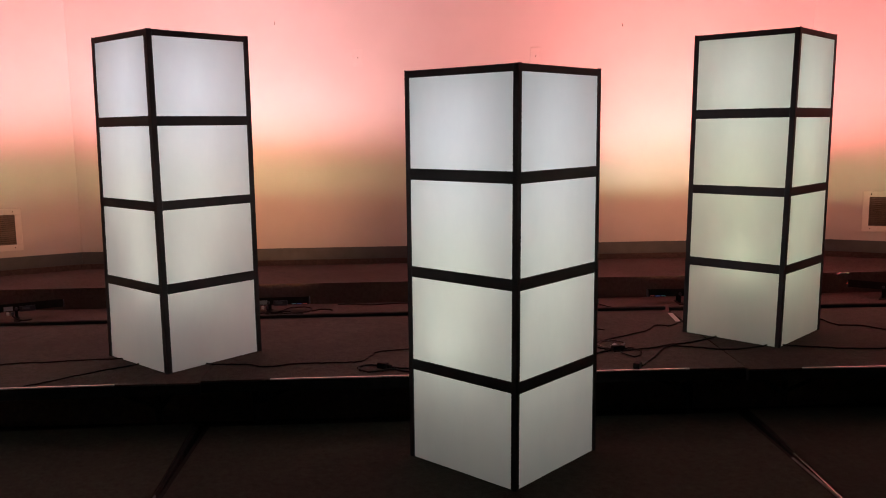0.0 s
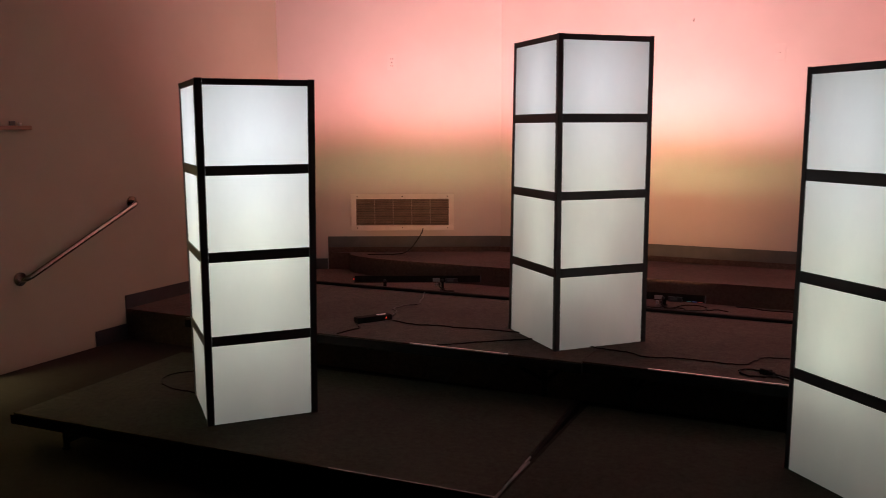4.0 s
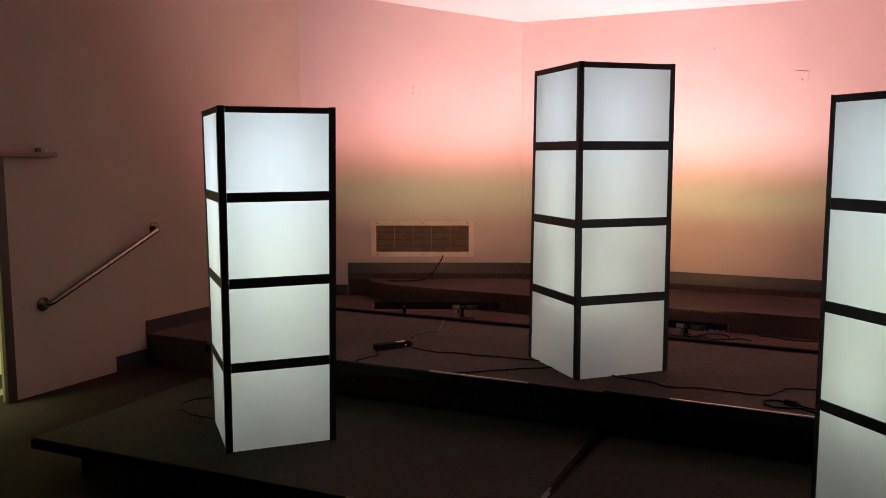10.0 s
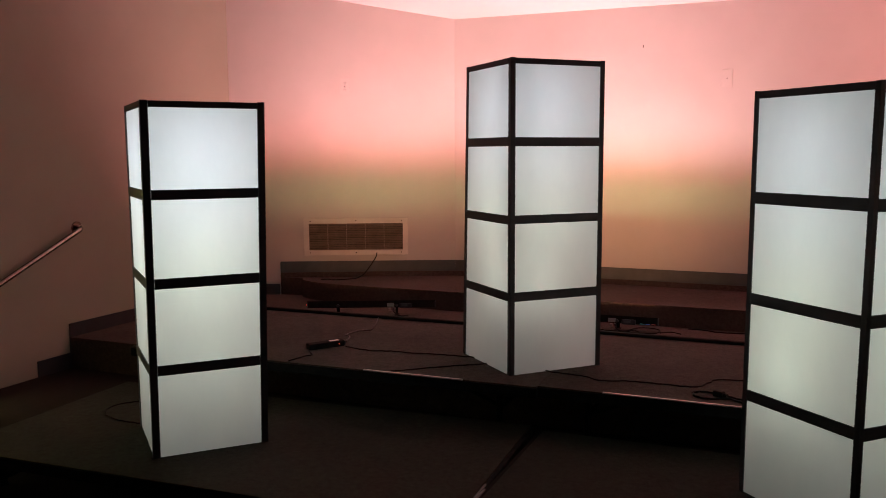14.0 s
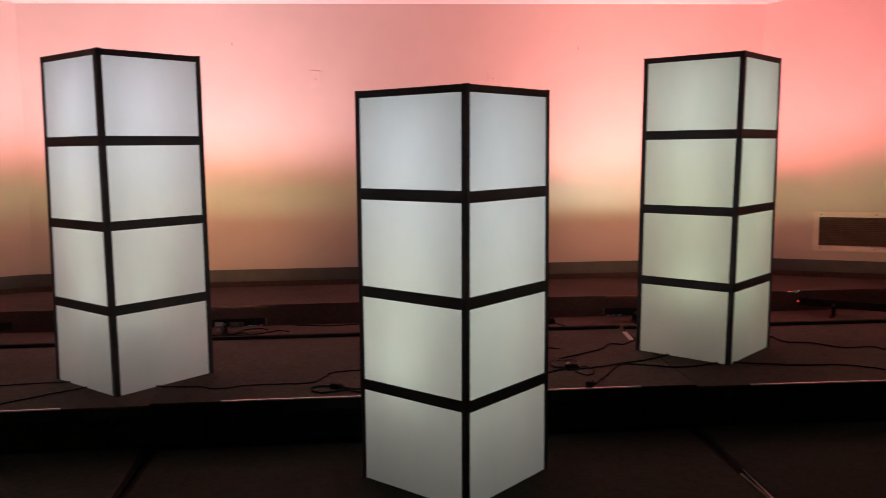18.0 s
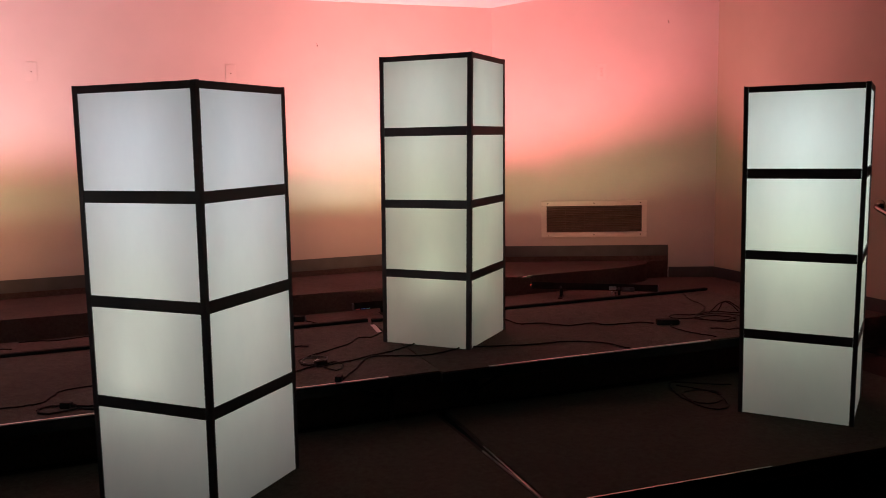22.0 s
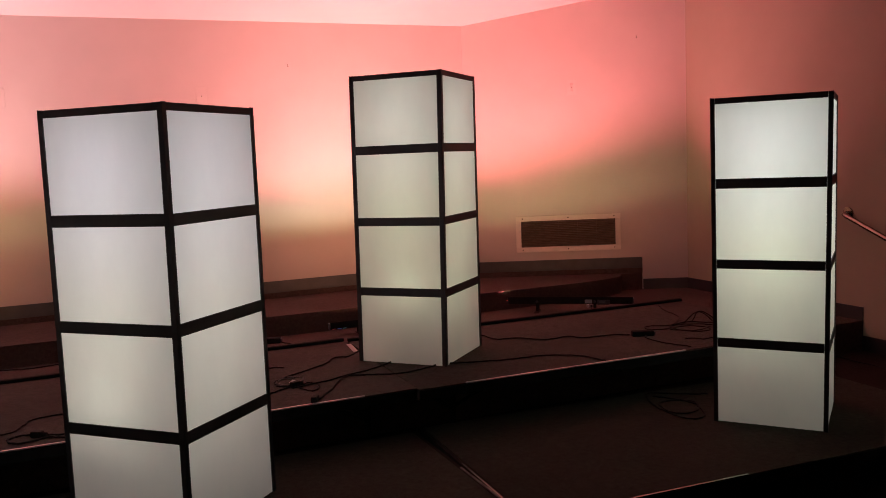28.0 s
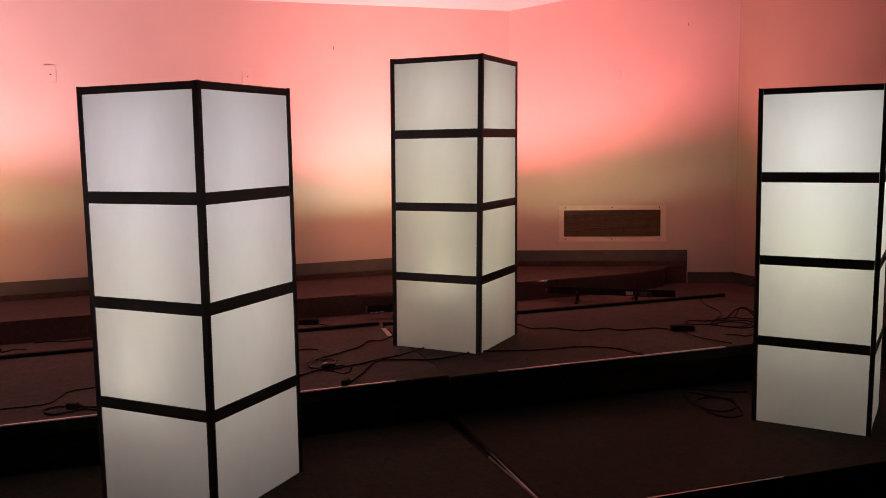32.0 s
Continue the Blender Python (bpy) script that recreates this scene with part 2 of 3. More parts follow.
RED_LED = glow("red_led", (1.0, 0.05, 0.02), 3.0)
DIM_RED_LED = glow("dim_red_led", (0.8, 0.15, 0.12), 0.16)
BLUE_LED = glow("blue_led", (0.15, 0.28, 0.8), 0.18)
CYAN_LED = glow("cyan_led", (0.2, 0.6, 0.55), 0.14)
RUBBER.node_tree.nodes["Principled BSDF"].inputs["Specular IOR Level"].default_value = 0.15
GREY_RUBBER = varied("grey_cable_jacket", (0.030, 0.026, 0.023), (0.062, 0.055, 0.048), 30.0, 0.6)
LABEL_GREY = varied("grey_display", (0.05, 0.05, 0.055), (0.07, 0.07, 0.075), 30.0, 0.4)
LABEL = varied("faded_label", (0.24, 0.23, 0.22), (0.30, 0.29, 0.275), 30.0, 0.6)


# ---------- mesh helpers ----------
def mesh_object(name, bm, mat, smooth=False):
    me = bpy.data.meshes.new(name)
    bmesh.ops.recalc_face_normals(bm, faces=bm.faces)
    bm.to_mesh(me)
    bm.free()
    me.materials.append(mat)
    if smooth:
        for f in me.polygons:
            f.use_smooth = True
    return new(name, me)


def part(name, bm, mat, parent, label="", smooth=False):
    ob = mesh_object(name, bm, mat, smooth)
    ob.parent = parent
    if label:
        ob["label"] = label
    return ob


def empty(name, m, label, category, group="", kind=""):
    ob = new(name)
    ob.empty_display_size = 0.1
    ob.matrix_basis = m
    return tagged(ob, label, category, group, kind)


def box(x0, y0, z0, x1, y1, z1, bevel=0.0, bm=None, m=None):
    out = bm or bmesh.new()
    r = bmesh.ops.create_cube(out, size=1.0)
    vs = r["verts"]
    for v in vs:
        v.co = Vector((x0 + (v.co.x + 0.5) * (x1 - x0), y0 + (v.co.y + 0.5) * (y1 - y0), z0 + (v.co.z + 0.5) * (z1 - z0)))
    if bevel:
        es = list({e for v in vs for e in v.link_edges})
        vs = bmesh.ops.bevel(out, geom=es, offset=bevel, segments=2, affect="EDGES", profile=0.6)["verts"]
    if m is not None:
        bmesh.ops.transform(out, matrix=m, verts=[v for v in vs if v.is_valid])
    return out


def prism(points, z0, z1, bm=None):
    """An upright solid over a closed outline."""
    out = bm or bmesh.new()
    lo = [out.verts.new((x, y, z0)) for x, y in points]
    hi = [out.verts.new((x, y, z1)) for x, y in points]
    out.faces.new(lo[::-1])
    out.faces.new(hi)
    for i in range(len(points)):
        j = (i + 1) % len(points)
        out.faces.new((lo[i], lo[j], hi[j], hi[i]))
    return out


def tube(points, radius, sides=8, closed_ends=True, bm=None):
    """A round bar swept along a line of points."""
    out = bm or bmesh.new()
    pts = [Vector(p) for p in points]
    rings, up = [], Vector((0, 0, 1))
    for i, p in enumerate(pts):
        d = (pts[min(i + 1, len(pts) - 1)] - pts[max(i - 1, 0)]).normalized()
        ref = up if abs(d.z) < 0.95 else Vector((1, 0, 0))
        s = d.cross(ref).normalized()
        t = s.cross(d)
        rings.append([out.verts.new(p + radius * (math.cos(2 * math.pi * k / sides) * s + math.sin(2 * math.pi * k / sides) * t)) for k in range(sides)])
    for a, b in zip(rings, rings[1:]):
        for k in range(sides):
            out.faces.new((a[k], a[(k + 1) % sides], b[(k + 1) % sides], b[k]))
    if closed_ends:
        out.faces.new(rings[0][::-1])
        out.faces.new(rings[-1])
    return out


def spline(points, steps=8):
    """A smooth line through the points."""
    pts = [Vector(p) for p in points]
    pts = [2 * pts[0] - pts[1], *pts, 2 * pts[-1] - pts[-2]]
    out = []
    for i in range(1, len(pts) - 2):
        p0, p1, p2, p3 = pts[i - 1 : i + 3]
        for k in range(steps):
            t = k / steps
            out.append(0.5 * (2 * p1 + (p2 - p0) * t + (2 * p0 - 5 * p1 + 4 * p2 - p3) * t * t + (3 * p1 - p0 - 3 * p2 + p3) * t**3))
    return [*out, pts[-2]]


def wall_slab(name, a, b, z0, z1, thick, mat, label):
    """A wall whose face towards the room runs from a to b; its body lies to the left of that way."""
    d = (Vector(b) - Vector(a)).normalized()
    n = Vector((-d.y, d.x))
    pts = [a, b, tuple(Vector(b) + n * thick), tuple(Vector(a) + n * thick)]
    return tagged(mesh_object(name, prism(pts, z0, z1), mat), label, "wall", kind="structure")


# ---------- structure ----------
TOP = 3.9              # walls run up behind the ceiling
FLAT_Y = YB - (TOP - 0.1 - CEIL) / SLOPE
tagged(mesh_object("floor", box(-XS - 0.2, BACK - 0.2, FLOOR - 0.1, XS + 0.2, 4.2, FLOOR), FLOOR_CARPET), "dark brown carpeted room floor", "floor", kind="structure")
bm = bmesh.new()
side = [(4.2, CEIL - 0.24 * SLOPE), (FLAT_Y, TOP - 0.1), (BACK - 0.2, TOP - 0.1), (BACK - 0.2, TOP + 0.1), (FLAT_Y, TOP + 0.1), (4.2, CEIL + 0.12)]
ring = [[bm.verts.new((x, y, z)) for y, z in side] for x in (-XS - 0.2, XS + 0.2)]
bm.faces.new(ring[0])
bm.faces.new(ring[1][::-1])
for k in range(6):
    bm.faces.new((ring[0][k], ring[0][(k + 1) % 6], ring[1][(k + 1) % 6], ring[1][k]))
tagged(mesh_object("ceiling", bm, CEILING), "sloping painted ceiling washed by pink light", "ceiling", kind="structure")
wall_slab("wall_back", (XB, YB), (-XB, YB), FLOOR, TOP, -0.15, WALL, "cream painted back wall washed with pink light")
wall_slab("wall_back_west", (-XB, YB), (-XS, YS), FLOOR, TOP, -0.15, WALL, "slanted cream painted wall with an air vent")
wall_slab("wall_back_east", (XS, YS), (XB, YB), FLOOR, TOP, -0.15, WALL, "slanted cream painted wall with an air vent")
wall_slab("wall_east", (XS, BACK), (XS, YS), FLOOR, TOP, -0.15, SHADED_WALL, "painted side wall with half shadow put into its colour")
DOOR_Y0, DOOR_Y1, DOOR_TOP = -0.91, 0.015, 1.268
w = bmesh.new()
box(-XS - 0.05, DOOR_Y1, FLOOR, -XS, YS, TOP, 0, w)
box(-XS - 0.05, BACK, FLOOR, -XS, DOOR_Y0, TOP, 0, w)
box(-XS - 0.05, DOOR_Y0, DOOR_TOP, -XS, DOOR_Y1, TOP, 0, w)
tagged(mesh_object("wall_west", w, SHADED_WALL), "painted side wall with shade in its colour and a lit doorway", "wall", kind="structure")
wall_slab("wall_south", (-XS, BACK), (XS, BACK), FLOOR, TOP, -0.15, SHADED_WALL, "unseen dark wall that closes the room behind the camera")
# corridor behind the doorway
CF = -0.30
tagged(mesh_object("corridor_floor", box(-5.75, -1.9, CF - 0.1, -XS - 0.05, 1.4, CF), TILE), "pale vinyl corridor floor in warm light", "floor", kind="structure")
tagged(mesh_object("corridor_wall", box(-5.75, -1.9, CF, -5.60, 1.4, 2.2), CORRIDOR), "pale yellow corridor wall in warm light", "wall", kind="structure")
tagged(mesh_object("corridor_end_wall", box(-5.60, 1.3, CF, -XS - 0.05, 1.4, 2.2), CORRIDOR), "pale yellow end wall of the corridor", "wall", kind="structure")
tagged(mesh_object("corridor_far_wall", box(-5.60, -1.9, CF, -XS - 0.05, -1.8, 2.2), CORRIDOR), "pale yellow far wall of the corridor", "wall", kind="structure")
tagged(mesh_object("corridor_ceiling", box(-5.75, -1.9, 2.2, -XS - 0.05, 1.4, 2.3), CEILING), "white corridor ceiling", "ceiling", kind="structure")
tagged(mesh_object("corridor_baseboard", box(-5.60, -1.8, CF, -5.592, 1.3, CF + 0.1, 0.002), VINYL), "grey vinyl baseboard of the corridor", "baseboard", kind="structure")
d1 = empty("door_1", pose(-XS, 0, FLOOR), "open doorway with a dark frame and a lit corridor behind", "doorway", kind="structure")
hz = DOOR_TOP - FLOOR
part("door_jamb", box(-0.02, DOOR_Y1 - 0.008, 0, 0.014, DOOR_Y1 + 0.055, hz + 0.045, 0.004), DARK_FRAME, d1)
part("door_jamb", box(-0.02, DOOR_Y0 - 0.055, 0, 0.014, DOOR_Y0 + 0.012, hz + 0.045, 0.004), DARK_FRAME, d1)
part("door_head", box(-0.02, DOOR_Y0 + 0.013, hz - 0.012, 0.013, DOOR_Y1 - 0.013, hz + 0.045, 0.004), DARK_FRAME, d1)

# fixed stage along the back, and the riser on it
STAGE_FRONT = 1.15
outline = [(-XS, STAGE_FRONT), (XS, STAGE_FRONT), (XS, YS), (XB, YB), (-XB, YB), (-XS, YS)]
tagged(mesh_object("fixed_stage", prism(outline, FLOOR, STAGE), CARPET), "low carpeted fixed stage along the back wall", "stage", kind="structure")
EDGE_Y, XE = 3.08, 3.70
WX = 4.54
WY = YB + (YS - YB) * (WX - XB) / (XS - XB)
corner = [(XE + 0.62 * math.sin(a), EDGE_Y + 0.22 * (1 - math.cos(a))) for a in [radians(q) for q in range(0, 91, 15)]]
front = corner + [(WX, WY), (XB, YB)]
outline = [(-XB, YB)] + [(-x, y) for x, y in reversed(front[:-1])] + front
tagged(mesh_object("riser_platform", prism(outline, STAGE, RISER), CARPET), "carpeted riser step with rounded ends against the back wall", "platform", kind="structure")




def base_run(a, b, z, lift=0.1, thick=0.008, mat=VINYL, label="grey vinyl baseboard along the wall"):
    """A vinyl base along the room side of a wall from a to b."""
    d = (Vector(b) - Vector(a)).normalized()
    n = Vector((-d.y, d.x)) * thick
    bm = prism([a, b, tuple(Vector(b) + n), tuple(Vector(a) + n)], z, z + lift)
    tagged(mesh_object("baseboard", bm, mat), label, "baseboard", kind="structure")


COVE = 0.047           # carpet turned up against the wall under the vinyl
base_run((XB - 0.004, YB), (-XB + 0.004, YB), RISER + COVE)
base_run((XB - 0.004, YB), (-XB + 0.004, YB), RISER, COVE - 0.001, 0.012, CARPET, "brown carpet turned up at the wall")
for sg in (-1, 1):
    def flip(a, b):
        return (a, b) if sg > 0 else ((-b[0], b[1]), (-a[0], a[1]))
    base_run(*flip((WX, WY), (XB, YB)), RISER + COVE)
    base_run(*flip((WX, WY), (XB, YB)), RISER, COVE - 0.001, 0.012, CARPET, "brown carpet turned up at the wall")
    base_run(*flip((XS, YS), (WX + 0.006, WY - 0.003)), STAGE, 0.098)
    base_run(*flip((XS, STAGE_FRONT), (XS, YS - 0.004)), STAGE, 0.098, 0.008, SHADED_VINYL, "vinyl baseboard along the side wall, shade in its colour")
    base_run(*flip((XS, 0.86), (XS, STAGE_FRONT - 0.004)), FLOOR, 0.11, 0.008, SHADED_VINYL, "vinyl baseboard along the side wall, shade in its colour")
    base_run(*flip((XS, STAGE_FRONT - 0.004), (XS, STAGE_FRONT)), FLOOR, 0.318, 0.008, SHADED_VINYL, "vinyl baseboard end at the stage front, shade in its colour")

# ---------- portable stage platforms ----------
def stage_platform(x0, x1, y0, y1, top, ground, trim, turn=0.0, metal=ALUMINIUM, carpet=DECK_CARPET, front=None):
    """A folding platform; front: the level that its two front legs stand on, where that is lower than the ground behind."""
    cx, cy = (x0 + x1) / 2, (y0 + y1) / 2
    hx, hy = (x1 - x0) / 2 - 0.004, (y1 - y0) / 2 - 0.004
    ob = empty("stage_platform", pose(cx, cy, ground, 0, 0, turn), "portable carpeted stage platform with a black edge on folding legs", "stage platform", "portable stage platforms")
    h = top - ground
    raised = front is not None
    side = 0.001 if raised else 0.02
    part("deck_carpet", box(-hx + side, -hy + 0.002, h - 0.009, hx - side, hy - 0.002, h, 0.003), carpet, ob, "dark grey-brown low-pile carpet")
    for a, b, c, d in ((-hx, -hy, hx, -hy + 0.018), (-hx, hy - 0.018, hx, hy)):
        part("edge_rail", box(a, b, h - 0.055, c, d, h - 0.010, 0.002), BLACK_METAL, ob, "black steel edge rail")
    for a, b, c, d in ((-hx, -hy + 0.019, -hx + 0.018, hy - 0.019), (hx - 0.018, -hy + 0.019, hx, hy - 0.019)):
        part("edge_rail", box(a, b, h - 0.055, c, d, h - (0.010 if raised else 0.004), 0.002), BLACK_METAL, ob, "black steel edge rail")
    for a, b, c, d in trim:
        part("edge_trim", box(a - cx, b - cy, h - 0.003, c - cx, d - cy, h + 0.003, 0.001), metal, ob, "scuffed aluminium edge trim")
    part("under_panel", box(-hx + 0.02, -hy + 0.02, h - 0.05, hx - 0.02, hy - 0.02, h - 0.010), BLACK, ob)
    for sx in (-1, 1):
        x = sx * (hx - 0.22)
        for sy in (-1, 1):
            y = sy * (hy - 0.12)
            low = front - ground if raised and sy < 0 else 0.0
            leg = part("leg", tube([(x, y, low + 0.012), (x, y, h - 0.05)], 0.016, 8), BLACK_METAL, ob)
            part("rubber_foot", tube([(x, y, low), (x, y, low + 0.012)], 0.021, 10), RUBBER, leg)
            part("leg_brace", tube([(x, y, 0.05), (x - sx * 0.22, y, h - 0.055)], 0.009, 6), BLACK_METAL, leg)
        part("leg_crossbar", tube([(x, -hy + 0.12, 0.035), (x, hy - 0.12, 0.035)], 0.012, 8), BLACK_METAL, ob)
    return ob


XP = [-3.76, -1.285, 1.20, 3.66]
# front edge and turn of each platform, lower and upper row
LOW_ROW = [(-0.672, 2.6), (-0.665, 0.0), (-0.672, -2.4)]
UP_ROW = [(0.445, 1.0), (0.492, 0.0), (0.440, -1.0)]
for i in range(3):
    a, b = XP[i], XP[i + 1]
    y0, turn = LOW_ROW[i]
    trims = []
    if i > 0:
        trims += [(a + 0.004, y0, a + 0.011, y0 + (0.42, 0.65)[i - 1])]
    if i < 2:
        trims += [(b - 0.018, y0, b - 0.010, y0 + (0.42, 0.65)[i])]
    if i == 2:
        trims += [(a + 0.02, y0 + 0.001, a + 1.0, y0 + 0.011)]
    if i == 0:
        trims += [(b - 0.72, y0 + 0.001, b - 0.02, y0 + 0.009)]
    stage_platform(a, b, y0, y0 + 1.21, LOWER, FLOOR, trims, turn, ALUMINIUM if i < 2 else LOW_TRIM)
for i in range(3):
    a, b = XP[i], XP[i + 1]
    a, b = -3.70 if i == 0 else a, 3.70 if i == 2 else b
    shiny = ((-2.20, -1.66), (-0.97, 0.93), (1.45, 2.76))[i]
    y0, turn = UP_ROW[i]
    ob = stage_platform(a, b, y0, y0 + 1.275, UPPER, STAGE, [(shiny[0], y0 - 0.0005, shiny[1], y0 + 0.012)], turn, EDGE_METAL, UPPER_CARPET, FLOOR)
    w, d = (b - a) / 2 - 0.003, 1.275 / 2
    part("back_stop", box(-w, d - 0.034, UPPER - STAGE + 0.0005, w, d - 0.004, UPPER - STAGE + 0.020, 0.004), BLACK_METAL, ob, "low black stop along the rear edge")


# ---------- light columns ----------
def light_column(x, y, w, turn, z, hot, bend, label, sheet):
    c, u, v = column_middle(x, y, w, turn)
    ob = empty("light_column", pose(c.x, c.y, z, 0, 0, 90 - turn), label, "light column", "glowing light columns")
    h, full, e, foot = w / 2, 4 * CELL + 0.016, bend[4], 0.010
    rng = random.Random(int(100 * abs(x)))
    lean = Vector((bend[0], bend[1], 0))

    def bent(bm):
        """Lean, twist and widen the hand-built box towards its top."""
        for p in bm.verts:
            q = p.co.z / (full + foot)
            a, k = -radians(bend[2]) * q, 1 + (bend[3] - 1) * q
            px, py = p.co.x * k, p.co.y * k
            p.co.x = px * math.cos(a) - py * math.sin(a) + lean.dot(v) * q
            p.co.y = px * math.sin(a) + py * math.cos(a) + lean.dot(u) * q
        return bm

    for sx in (-1, 1):
        for sy in (-1, 1):
            bm = bmesh.new()
            box(min(sx * h, sx * (h - e)), min(sy * h, sy * (h - 0.004)), 0.0, max(sx * h, sx * (h - e)), max(sy * h, sy * (h - 0.004)), full + foot + 0.0015, 0, bm)
            box(min(sx * h, sx * (h - 0.004)), min(sy * (h - 0.004), sy * (h - e)), 0.0, max(sx * h, sx * (h - 0.004)), max(sy * (h - 0.004), sy * (h - e)), full + foot, 0, bm)
            part("corner_strip", bent(bm), BLACK, ob, "matt black corner strip")
    for k in range(4):
        m = pose(0, 0, 0, 0, 0, 90 * k)
        for j in range(1, 5):
            zc, t = j * CELL + foot + rng.uniform(-0.002, 0.002), 0.022 + rng.uniform(-0.001, 0.001)
            z0, z1 = (zc - t, zc + t) if j < 4 else (full + foot - 0.028, full + foot - 0.001)
            part("cross_strip", bent(box(-h + e + 0.001, -h, z0, h - e - 0.001, -h + 0.004, z1, 0, None, m)), BLACK, ob, "matt black cross strip")
        for j in range(4):
            bm = bmesh.new()
            z0, z1 = (j * CELL + 0.004 + foot if j else 0.001), (j + 1) * CELL - 0.004 + foot
            n, swell = 8, rng.uniform(0.001, 0.004)
            grid = [[bm.verts.new(m @ Vector((-h + 0.006 + (2 * h - 0.012) * i / n, -h + 0.006 + swell * math.sin(math.pi * i / n) * math.sin(math.pi * q / n) + 0.0006 * math.sin(5.0 * i + 3.0 * q + j), z0 + (z1 - z0) * q / n))) for q in range(n + 1)] for i in range(n + 1)]
            for i in range(n):
                for q in range(n):
                    bm.faces.new((grid[i][q], grid[i + 1][q], grid[i + 1][q + 1], grid[i][q + 1]))
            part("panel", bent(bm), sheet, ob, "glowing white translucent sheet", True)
    lid = box(-h + 0.005, -h + 0.005, full + foot - 0.012, h - 0.005, h - 0.005, full + foot - 0.004)
    bx, by = hot[2] * 1.25, hot[1] * 1.25
    holder = tube([(bx, by, 0.0), (bx, by, 0.02)], 0.075, 16)
    tube([(bx, by, 0.02), (bx, by, hot[0] - 0.13)], 0.034, 12, True, holder)
    part("lamp_holder", holder, BLACK, ob, "dark lamp holder inside the column")
    part("lid", bent(lid), WHITE_PLASTIC, ob, "white board lid")
    return ob


for (x, y, w, turn, z, watts, tint, hot, spot, bend), where in zip(COLUMNS, ("by the side door wall", "near the air vent wall", "in the middle", "beside tangled cables", "by a coil of cable")):
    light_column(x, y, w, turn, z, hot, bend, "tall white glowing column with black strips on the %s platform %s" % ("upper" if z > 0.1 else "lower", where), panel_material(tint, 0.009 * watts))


# ---------- air vents ----------
def slant(x):
    return YB + (YS - YB) * (x - XB) / (XS - XB)


def air_vent(sg, label):
    x0, x1, z0, z1 = (3.482, 4.342, 0.380, 0.720) if sg < 0 else (3.490, 4.364, 0.404, 0.744)
    cx = (x0 + x1) / 2
    ang = math.degrees(math.atan2(YB - YS, XS - XB))
    m = pose(sg * cx, slant(cx), (z0 + z1) / 2, 0, 0, -sg * ang)
    ob = empty("air_vent", m, label, "air vent", "wall air vents")
    hw, hh, f = (x1 - x0) / math.cos(radians(ang)) / 2, (z1 - z0) / 2, 0.048
    for a, b, c, d in ((-hw, -hh, hw, -hh + f), (-hw, hh - f, hw, hh), (-hw, -hh + f, -hw + f, hh - f), (hw - f, -hh + f, hw, hh - f)):
        part("vent_frame", box(a, -0.016, b, c, -0.001, d, 0.003), VENT_PAINT, ob, "pale painted flange")
    # a dark sheet carries the shade of the duct behind the slats
    part("duct_backing", box(-hw + f, -0.004, -hh + f, hw - f, -0.001, hh - f), DUCT_SHADE, ob, "dark sheet standing in for the shade inside the duct")
    n = 15
    for k in range(n):
        z = -hh + f + (k + 0.5) * (2 * hh - 2 * f) / n
        q = pose(0, -0.010, z, 38, 0, 0)
        part("slat", box(-hw + f + 0.001, -0.0085, -0.0012, hw - f - 0.001, 0.0085, 0.0012, 0, None, q), VENT_DARK if sg < 0 else VENT_DEEP, ob)
    for k in range(1, 5):
        x = -hw + f + k * (2 * hw - 2 * f) / 5
        part("divider", box(x - 0.002, -0.0185, -hh + f, x + 0.002, -0.0165, hh - f), VENT_MID if sg < 0 else VENT_DEEP, ob)
    for a in (-hw + 0.06, 0.0, hw - 0.06):
        for b in (-hh + f / 2, hh - f / 2):
            part("screw", tube([(a, -0.018, b), (a, -0.015, b)], 0.005, 8), STEEL, ob)
    return ob


air_vent(-1, "pale framed wall air vent with brown slats and thin dividers")
air_vent(1, "pale framed wall air vent with plain dark brown slats")


# ---------- wall plates and hooks ----------
def wall_plate(x, y, z, turn, sockets, label):
    ob = empty("wall_plate", pose(x, y, z, 0, 0, turn), label, "wall plate", "wall plates")
    plate = part("plate", box(-0.042, -0.0038, -0.070, 0.042, -0.0005, 0.070, 0.001), PLATE, ob)
    part("screw", tube([(0, -0.0044, 0), (0, -0.0035, 0)], 0.004, 8), STEEL, plate)
    if sockets:
        for dz in (-0.03, 0.03):
            socket = part("socket", box(-0.019, -0.0058, dz - 0.017, 0.019, -0.0035, dz + 0.017, 0.001), PLATE, ob)
            for dx in (-0.008, 0.008):
                part("slot", box(dx - 0.002, -0.0065, dz - 0.007, dx + 0.002, -0.0056, dz + 0.006), BLACK, socket)
    return ob


ANG = math.degrees(math.atan2(YB - YS, XS - XB))
wall_plate(-3.985, slant(3.985), 1.912, ANG, True, "white duplex socket plate high on the slanted wall")
wall_plate(3.985, slant(3.985), 1.912, -ANG, True, "white duplex socket plate high on the slanted wall")
wall_plate(-0.735, YB, 1.898, 0, False, "blank cream wall plate high on the back wall")
wall_plate(0.741, YB, 1.898, 0, False, "blank cream wall plate high on the back wall")


def wall_hook(x, y, z, turn):
    ob = empty("wall_hook", pose(x, y, z, 0, 0, turn), "tiny metal picture hook on the wall", "hook", "wall hooks")
    part("hook", tube(spline([(0, 0, 0.018), (0, -0.006, 0.010), (0, -0.010, -0.006), (0, -0.018, -0.008), (0, -0.020, 0.002)], 4), 0.0022, 6), STEEL, ob)


wall_hook(-1.403, YB, 2.178, 0)
wall_hook(1.465, YB, 2.139, 0)
wall_hook(4.519, slant(4.519), 2.335, -ANG)


